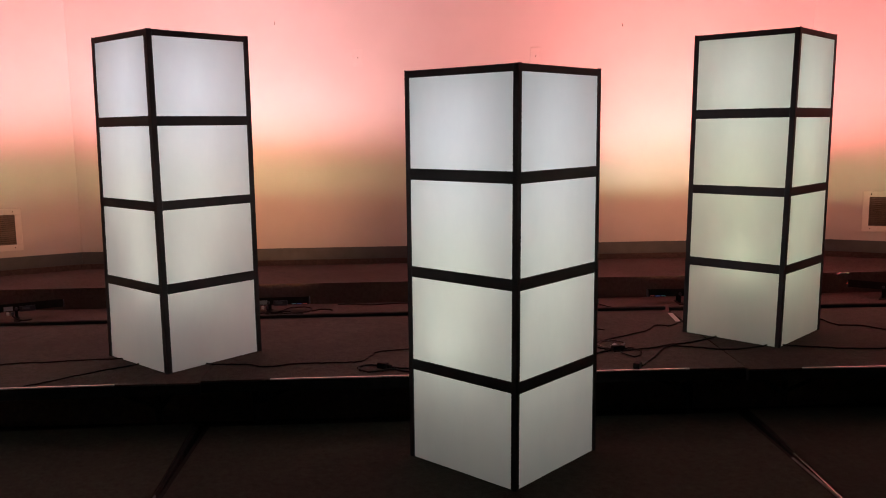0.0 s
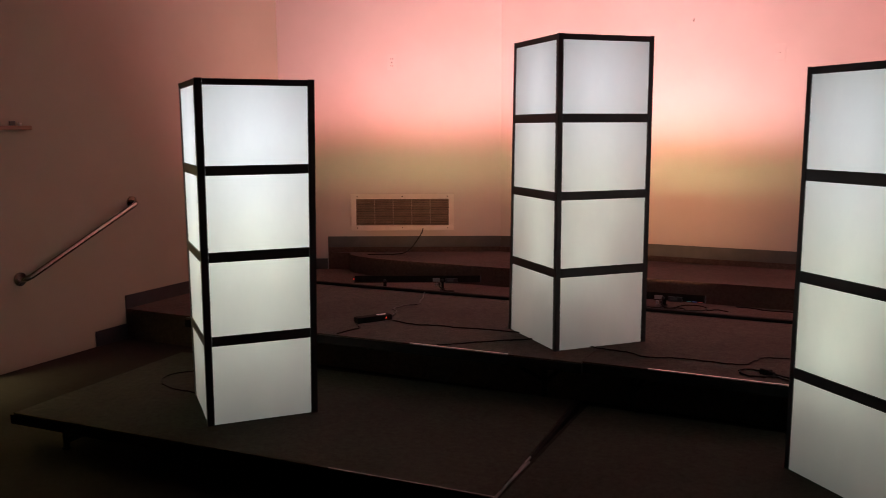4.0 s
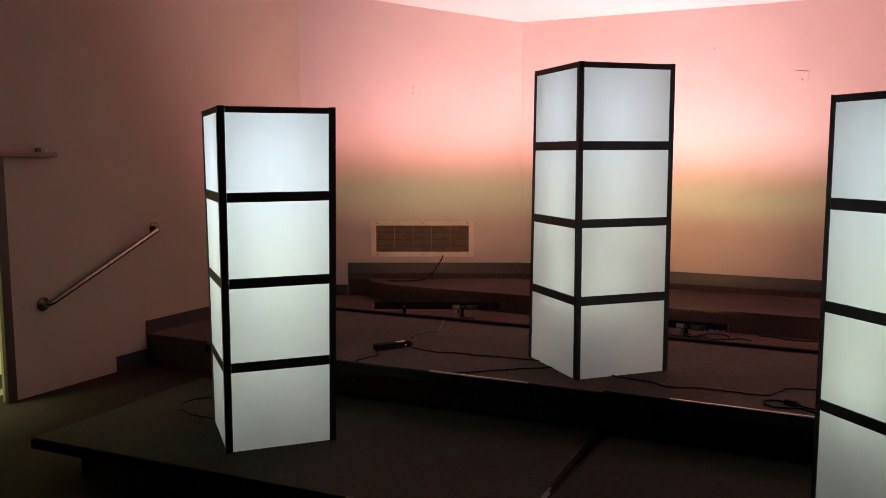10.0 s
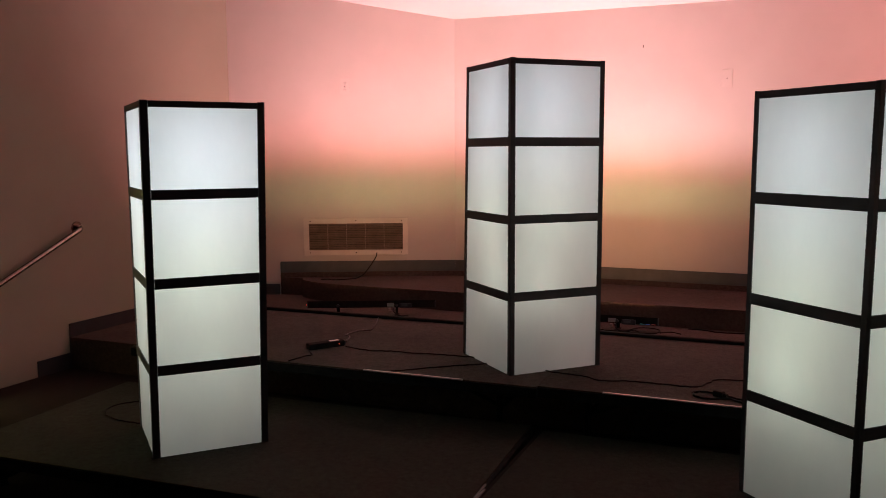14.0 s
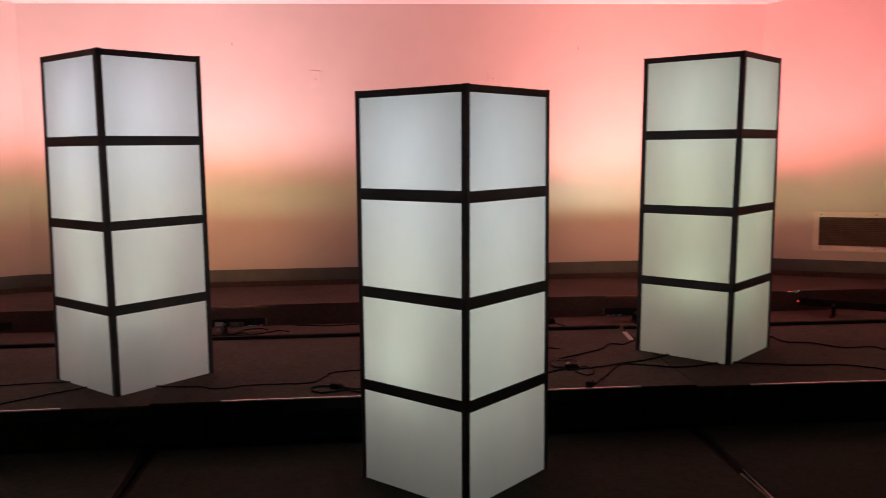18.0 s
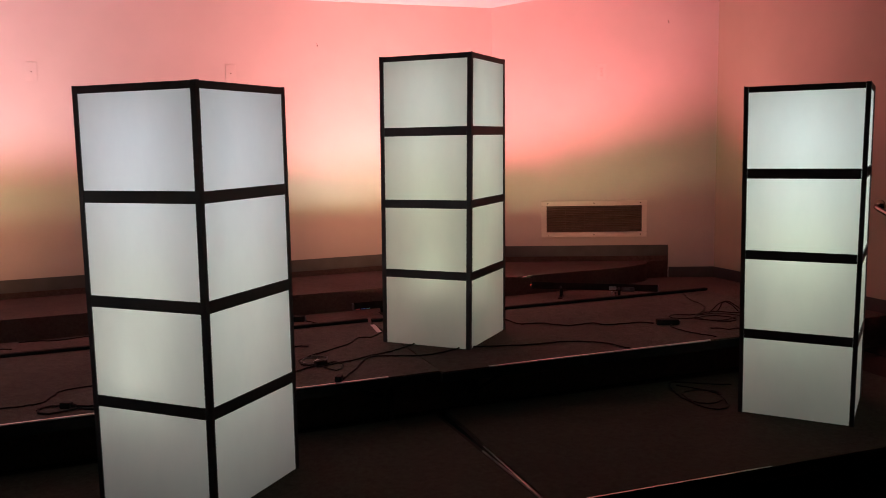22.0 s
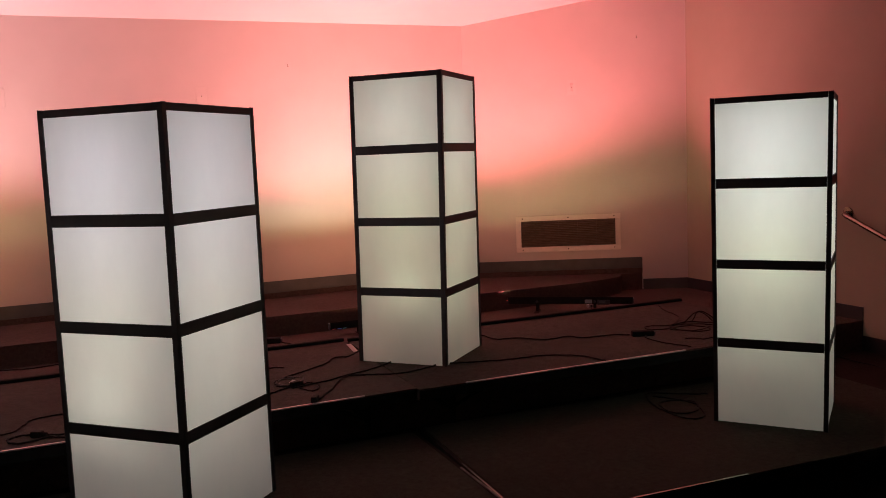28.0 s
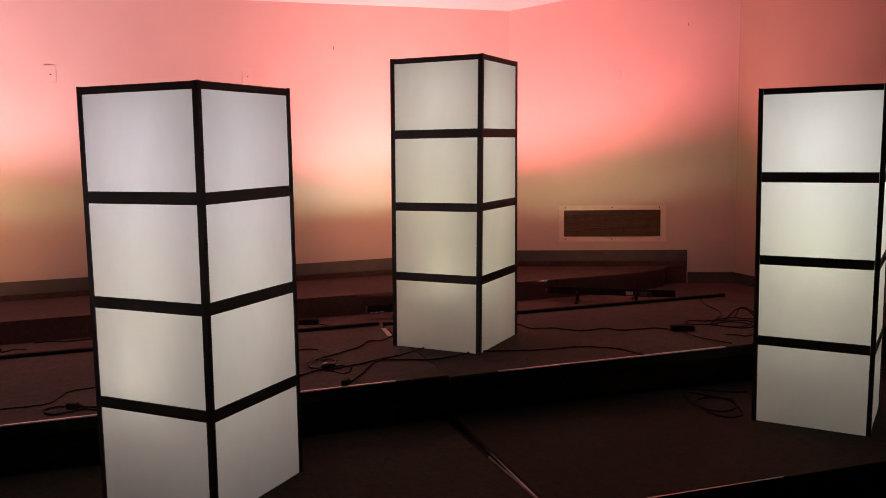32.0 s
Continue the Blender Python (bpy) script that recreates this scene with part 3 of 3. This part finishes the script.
# ---------- hand rails ----------
def hand_rail(sg):
    ob = empty("hand_rail", pose(sg * XS, 0, 0), "brushed steel grab rail sloping up the side wall", "hand rail", "hand rails")
    lo, hi, off = Vector((0, 0.292 if sg < 0 else 0.30, 0.380)), Vector((0, 1.258 if sg < 0 else 1.285, 0.795)), Vector((-sg * 0.065, 0, 0))
    d = (hi - lo).normalized()
    line = [lo, lo + off * 0.55, lo + off * 0.85 + d * 0.012, lo + off + d * 0.04, hi + off - d * 0.04, hi + off * 0.85 - d * 0.012, hi + off * 0.55, hi]
    part("rail_tube", tube(line, 0.018, 14), STEEL, ob, "", True)
    for p in (lo, hi):
        flange = part("wall_flange", tube([p + Vector((-sg * 0.001, 0, 0)), p + Vector((-sg * 0.008, 0, 0)), p + Vector((-sg * 0.012, 0, 0))], 0.044, 20), STEEL, ob)
        for k in range(3):
            a = 2.1 * k + 0.5
            q = p + Vector((-sg * 0.012, 0.031 * math.cos(a), 0.031 * math.sin(a)))
            part("screw", tube([q, q + Vector((-sg * 0.003, 0, 0))], 0.005, 8), STEEL, flange)


hand_rail(-1)
hand_rail(1)

# wooden rail over the doorway
ob = empty("wooden_rail", pose(-XS, 0, 1.322), "narrow brown wooden rail with a metal peg over the doorway", "wooden rail")
part("board", box(0.001, -1.6, 0.0, 0.045, 0.43, 0.028, 0.004), BROWN_WOOD, ob)
# the metal peg's bright glint is put into a pale plastic colour
part("peg", tube([(0.022, 0.36, 0.028), (0.022, 0.36, 0.034), (0.022, 0.36, 0.046)], 0.010, 12), WHITE_PLASTIC, ob, "small metal knob, its glint put into a pale colour")
part("bracket", box(0.001, 0.30, 0.028, 0.010, 0.34, 0.055, 0.002), DARK_FRAME, ob)


# ---------- LED bars ----------
def led_bar(x, y, half, turn, sticker, leds, lift):
    ob = empty("led_bar", pose(x, y, STAGE, 0, 0, turn), "black LED wash bar on the stage floor facing the wall", "LED bar", "LED wash bars")
    tilt = pose(0, 0, lift)
    # the housing's unseen channel rims are added to cut the beams
    bm = box(-half, -0.026, -0.020, half, 0.026, -0.010, 0.003, None, tilt)
    box(-half, -0.026, -0.010, half, -TROUGH, 0.036, 0, bm, tilt)
    box(-half, TROUGH, -0.010, half, 0.026, 0.024, 0, bm, tilt)
    part("housing", bm, BLACK_METAL, ob, "long black metal housing with added rims that cut the beams")
    part("lens_strip", box(-half + 0.02, -0.022, -0.0095, half - 0.02, 0.022, -0.006, 0, None, tilt), BLACK, ob)
    for k in range(12):
        a = -half + 0.06 + k * (2 * half - 0.12) / 11
        part("lens", tube([tilt @ Vector((a, 0, -0.006)), tilt @ Vector((a, 0, -0.003))], 0.014, 10), BLACK, ob, "dark glass lens")
    for sx in (-1, 1):
        part("end_cap", box(sx * half - 0.004, -0.028, -0.022, sx * half + 0.004, 0.028, 0.026, 0.003, None, tilt), BLACK, ob)
    for k, mat in enumerate((DIM_RED_LED, BLUE_LED, CYAN_LED) if leds else ()):
        part("indicator", box(leds * (half - 0.03 - 0.04 * k) - 0.015, -0.0285, -0.016, leds * (half - 0.03 - 0.04 * k) + 0.015, -0.0265, -0.0125, 0, None, tilt), mat, ob, "small coloured indicator")
    for sx in (-0.52, 0.40):
        a = sx * half
        foot = part("foot_bracket", box(a - 0.02, -0.10, 0.0, a + 0.02, 0.06, 0.005, 0.002), BLACK_METAL, ob)
        for sy in (-0.034, 0.034):
            part("bracket_arm", box(a - 0.010, sy - 0.002, 0.005, a + 0.010, sy + 0.002, lift + 0.01), BLACK_METAL, foot)
        part("clamp_knob", tube([(a, -0.037, lift), (a, -0.052, lift)], 0.011, 10), BLACK, foot)
    if sticker:
        q = 0.125 * sticker
        part("rating_label", box(q, -0.0285, -0.014, q + 0.058, -0.0265, 0.016, 0, None, tilt), LABEL, ob, "blank white rating label")
        control = part("control_box", box(q + 0.10, -0.040, -0.024, q + 0.20, -0.027, 0.014, 0.003, None, tilt), BLACK, ob, "small dark control display box")
        part("display", box(q + 0.115, -0.0412, -0.010, q + 0.165, -0.0402, 0.008, 0, None, tilt), LABEL_GREY, control, "blank grey display")
        for k, dx in enumerate((0.015, 0.045)):
            part("socket_block", box(q + dx, -0.044, -0.046, q + dx + 0.018, -0.027, -0.022, 0.003, None, tilt), BLACK if k else LABEL, ob, "power connector")
        part("plug_lead", tube(spline([tilt @ Vector((q + 0.05, -0.035, -0.045)), Vector((q + 0.06, -0.07, lift * 0.4)), Vector((q + 0.10, -0.10, 0.012)), Vector((q + 0.17, -0.09, 0.007))]), 0.005, 6), RUBBER, ob, "black power lead", True)
    if not leds:
        part("status_light", tube([tilt @ Vector((-half - 0.005, -0.015, 0.008)), tilt @ Vector((-half - 0.008, -0.015, 0.008))], 0.005, 8), RED_LED, ob, "red status light")
    return ob


LEDS = [0, 1, -1, 0]
for (x, y, half, turn, *rest), sticker, leds in zip(BARS, (1, 1, 0, 1), LEDS):
    led_bar(x, y, half, turn, sticker, leds, bar_lift(turn))


# ---------- cables and boxes ----------
def cable(points, ground, label, radius=0.0042, seed=1, mat=None):
    rng = random.Random(seed)
    radius *= 0.82
    line = spline([(x, y, ground + radius + 0.001) for x, y in points], 8)
    line = [p + Vector((rng.uniform(-0.005, 0.005), rng.uniform(-0.005, 0.005), 0)) for p in line]
    ob = mesh_object("cable", tube(line, radius, 6), mat or RUBBER, True)
    return tagged(ob, label, "cable", "cables on the stage")


ON_UP = "thin black cable lying across the upper platform carpet"
cable([(-2.53, 0.87), (-2.36, 0.83), (-2.23, 0.86), (-2.10, 0.86), (-1.95, 0.89), (-1.75, 0.90), (-1.57, 0.96)], UPPER, ON_UP, seed=2)
cable([(-2.04, 0.47), (-1.98, 0.52), (-1.89, 0.60), (-1.78, 0.69), (-1.67, 0.77), (-1.55, 0.86)], UPPER, ON_UP, seed=3)
cable([(-1.36, 0.84), (-1.30, 0.76), (-1.13, 0.74), (-1.02, 0.69), (-0.89, 0.73), (-0.76, 0.73), (-0.59, 0.74), (-0.54, 0.82), (-0.50, 0.91), (-0.38, 0.94), (-0.2, 0.97), (0.0, 0.95)], UPPER, ON_UP, seed=4)
cable([(-0.20, 0.58), (-0.35, 0.60), (-0.42, 0.62), (-0.48, 0.66), (-0.54, 0.67), (-0.58, 0.64), (-0.57, 0.59), (-0.53, 0.56), (-0.48, 0.57), (-0.42, 0.59), (-0.36, 0.55), (-0.2, 0.53)], UPPER, "looped black cable near the upper platform edge", 0.0055, 5)
cable([(-2.58, 0.98), (-2.62, 1.09), (-2.67, 1.15), (-2.65, 1.28), (-2.60, 1.34), (-2.68, 1.56), (-2.75, 1.73)], UPPER, "pale grey cable running back from the dimmer box", 0.0048, 6, GREY_RUBBER)
cable([(-2.66, 0.70), (-2.60, 0.63), (-2.62, 0.56), (-2.64, 0.46)], UPPER, ON_UP, seed=7)
cable([(1.90, 1.50), (1.98, 1.39), (2.00, 1.25), (2.12, 1.21), (2.24, 1.08), (2.40, 1.08), (2.45, 1.0), (2.65, 0.97), (2.72, 0.91)], UPPER, ON_UP, 0.005, 8)
cable([(2.79, 0.84), (2.75, 0.78), (2.76, 0.63), (2.82, 0.48)], UPPER, ON_UP, seed=9)
cable([(1.50, 0.86), (1.64, 0.81), (1.82, 0.76), (2.02, 0.74), (2.13, 0.68), (2.20, 0.61), (2.23, 0.51), (2.25, 0.46)], UPPER, ON_UP, 0.005, 10)
cable([(3.42, 0.90), (3.35, 0.94), (3.25, 1.03), (3.07, 1.01), (2.98, 1.06), (2.92, 1.03), (2.92, 0.96), (3.02, 0.93), (3.15, 0.94), (3.22, 0.88), (3.22, 0.78), (3.13, 0.76), (3.06, 0.84), (3.06, 0.96), (3.16, 0.99), (3.28, 0.92), (3.34, 0.80), (3.42, 0.76)], UPPER, "loose coil of black cable on the upper platform", 0.0040, 11)
cable([(3.47, 1.62), (3.37, 1.42), (3.33, 1.24), (3.22, 1.09), (3.08, 0.99), (3.02, 0.90), (3.12, 0.80), (3.26, 0.84)], UPPER, ON_UP, 0.004, 21)
for k in (0, 1):
    arch = [(3.19 + 0.06 * k, 1.0, UPPER + 0.006), (3.23 + 0.045 * k, 1.0, UPPER + 0.035), (3.27 + 0.02 * k, 1.0, UPPER + 0.06), (3.32 - 0.01 * k, 0.99, UPPER + 0.071 - 0.004 * k), (3.37 - 0.02 * k, 0.98, UPPER + 0.045), (3.42 - 0.03 * k, 0.97, UPPER + 0.006)]
    tagged(mesh_object("cable", tube(spline(arch), 0.0034, 6), RUBBER, True), "stiff black cable arching up from a coil", "cable", "cables on the stage")
cable([(2.93, 0.66), (2.98, 0.63), (3.0, 0.59), (3.06, 0.59), (3.2, 0.54)], UPPER, ON_UP, seed=12)
cable([(1.24, 1.47), (1.17, 1.39), (1.09, 1.31), (1.02, 1.33), (0.94, 1.22), (0.82, 1.13), (0.74, 1.08), (0.68, 1.04), (0.62, 0.99), (0.60, 0.93), (0.61, 0.87), (0.66, 0.85)], UPPER, ON_UP, 0.005, 13)
cable([(0.68, 1.04), (0.73, 1.01), (0.75, 0.97), (0.72, 0.90), (0.68, 0.86), (0.63, 0.89), (0.61, 0.95), (0.65, 1.01), (0.71, 0.99)], UPPER, "pale cable tied in a small loop", 0.0042, 14, GREY_RUBBER)
cable([(0.70, 0.84), (0.75, 0.87), (0.77, 0.86), (0.79, 0.81), (0.77, 0.74), (0.73, 0.71), (0.70, 0.76), (0.69, 0.83)], UPPER, "small loop of black cable by a connector", 0.0042, 22)
cable([(0.72, 0.55), (0.81, 0.67), (0.90, 0.82), (0.97, 0.89), (1.06, 0.86), (1.20, 0.80), (1.32, 0.81), (1.46, 0.86)], UPPER, ON_UP, 0.005, 15)
cable([(0.66, 0.81), (0.72, 0.82), (0.78, 0.84), (0.86, 0.86), (0.97, 0.91), (1.09, 0.95), (1.21, 1.02), (1.30, 1.08)], UPPER, ON_UP, 0.005, 16)
cable([(0.71, 1.25), (0.68, 1.28), (0.62, 1.28), (0.50, 1.25)], UPPER, ON_UP, seed=23)
cable([(0.40, 0.72), (0.53, 0.76), (0.59, 0.80), (0.66, 0.84)], UPPER, ON_UP, 0.005, 24)
cable([(4.62, 1.12), (4.60, 0.95), (4.605, 0.78), (4.56, 0.60), (4.55, 0.40), (4.50, 0.20), (4.49, -0.05)], FLOOR, "black cable on the dark floor beside the wall", 0.0055, 31)
cable([(2.80, 0.32), (2.69, 0.38), (2.59, 0.46), (2.54, 0.49), (2.49, 0.44), (2.43, 0.30), (2.41, 0.16), (2.43, 0.04), (2.49, 0.01), (2.55, 0.05), (2.61, 0.17), (2.62, 0.25), (2.59, 0.31), (2.52, 0.32), (2.46, 0.29), (2.43, 0.19), (2.44, 0.13), (2.50, 0.10), (2.58, 0.13), (2.63, 0.20), (2.63, 0.27), (2.58, 0.34), (2.52, 0.44)], LOWER, "loose coil of black cable on the lower platform", 0.0045, 17)
cable([(-3.33, 0.22), (-3.40, 0.18), (-3.47, 0.07), (-3.44, -0.03), (-3.34, -0.10), (-3.22, -0.12), (-3.0, -0.11)], LOWER, "black cable looping behind a glowing column", seed=18)
BEHIND = "black cable on the stage floor behind the platform"
cable([(-1.47, 2.78), (-1.40, 2.77), (-1.29, 2.80), (-1.23, 2.93), (-1.14, 2.96), (-1.07, 2.92), (-1.06, 2.82), (-1.12, 2.77), (-1.27, 2.75), (-1.39, 2.78)], STAGE, "tangled black leads beside an LED bar", 0.005, 19)
cable([(-1.36, 2.72), (-1.30, 2.79), (-1.22, 2.82), (-1.17, 2.75), (-1.10, 2.73)], STAGE, BEHIND, 0.005, 25)
cable([(-1.05, 2.81), (-0.98, 2.87), (-0.90, 2.83)], STAGE, BEHIND, 0.005, 20)
cable([(-0.88, 3.03), (-0.78, 3.03), (-0.67, 2.99), (-0.54, 3.0), (-0.43, 3.02), (-0.2, 3.0), (0.3, 3.02), (0.86, 2.94)], STAGE, BEHIND, 0.005, 26)
cable([(1.03, 2.87), (1.10, 2.72), (1.16, 2.66)], STAGE, BEHIND, 0.005, 27)
vent_line = [(-3.733, slant(3.733) - 0.02, 0.40), (-3.74, slant(3.74) - 0.05, 0.345), (-3.80, 3.46, RISER + 0.03), (-3.90, 3.34, RISER + 0.007), (-4.10, 3.24, RISER + 0.007)]
tagged(mesh_object("cable", tube(spline(vent_line), 0.005, 6), RUBBER, True), "thin cable hanging out of the air vent", "cable", "cables on the stage")


def power_box(x, y, turn, sx, sy, sz, led, label, ground=UPPER):
    ob = empty("power_box", pose(x, y, ground, 0, 0, turn), label, "power box", "power boxes")
    part("case", box(-sx / 2, -sy / 2, 0, sx / 2, sy / 2, sz, 0.006), BLACK_METAL, ob)
    part("end_cap", box(sx / 2 - 0.001, -sy / 2 + 0.006, 0.006, sx / 2 + 0.008, sy / 2 - 0.006, sz - 0.006, 0.003), BLACK, ob)
    if led:
        part("switch_light", box(sx * 0.32, -sy / 2 - 0.002, sz * 0.40, sx * 0.32 + 0.005, -sy / 2 - 0.0005, sz * 0.58), RED_LED, ob, "glowing red switch")
        part("sticker", box(sx * 0.1, -sy * 0.3, sz + 0.0004, sx * 0.36, sy * 0.1, sz + 0.0012), WHITE_PLASTIC, ob, "pale sticker")
    return ob


power_box(-2.625, 0.82, 57.0, 0.22, 0.055, 0.034, True, "black dimmer box with a red switch on the upper platform")
power_box(2.78, 0.865, -20.0, 0.13, 0.05, 0.032, False, "small black adapter at the end of a cable")


power_box(0.97, 2.88, -18.0, 0.14, 0.06, 0.04, False, "small black adapter on the stage floor", STAGE)


def plug(x, y, turn, ground):
    ob = empty("plug", pose(x, y, ground, 0, 0, turn), "small black cable connector on the carpet", "plug", "cable plugs")
    part("shell", box(-0.025, -0.015, 0, 0.025, 0.015, 0.028, 0.006), RUBBER, ob)
    part("collar", tube([(0.024, 0, 0.014), (0.043, 0, 0.012)], 0.009, 8), RUBBER, ob)


plug(-0.47, 0.63, -30, UPPER)
plug(0.70, 0.53, 60, UPPER)
plug(0.68, 0.84, 20, UPPER)
ob = tagged(mesh_object("tape_strip", box(-0.03, -0.018, 0, 0.03, 0.018, 0.0015, 0, None, pose(0.685, 0.885, UPPER + 0.011, 18, 0, 60)), LABEL), "pale paper tag tied on a tangled cable", "cable tag")
ob = tagged(mesh_object("tape_strip", box(-0.014, -0.11, 0, 0.014, 0.11, 0.0015, 0, None, pose(1.185, 1.53, UPPER + 0.0005, 0, 0, -6)), LABEL), "strip of white tape on the platform carpet", "tape")
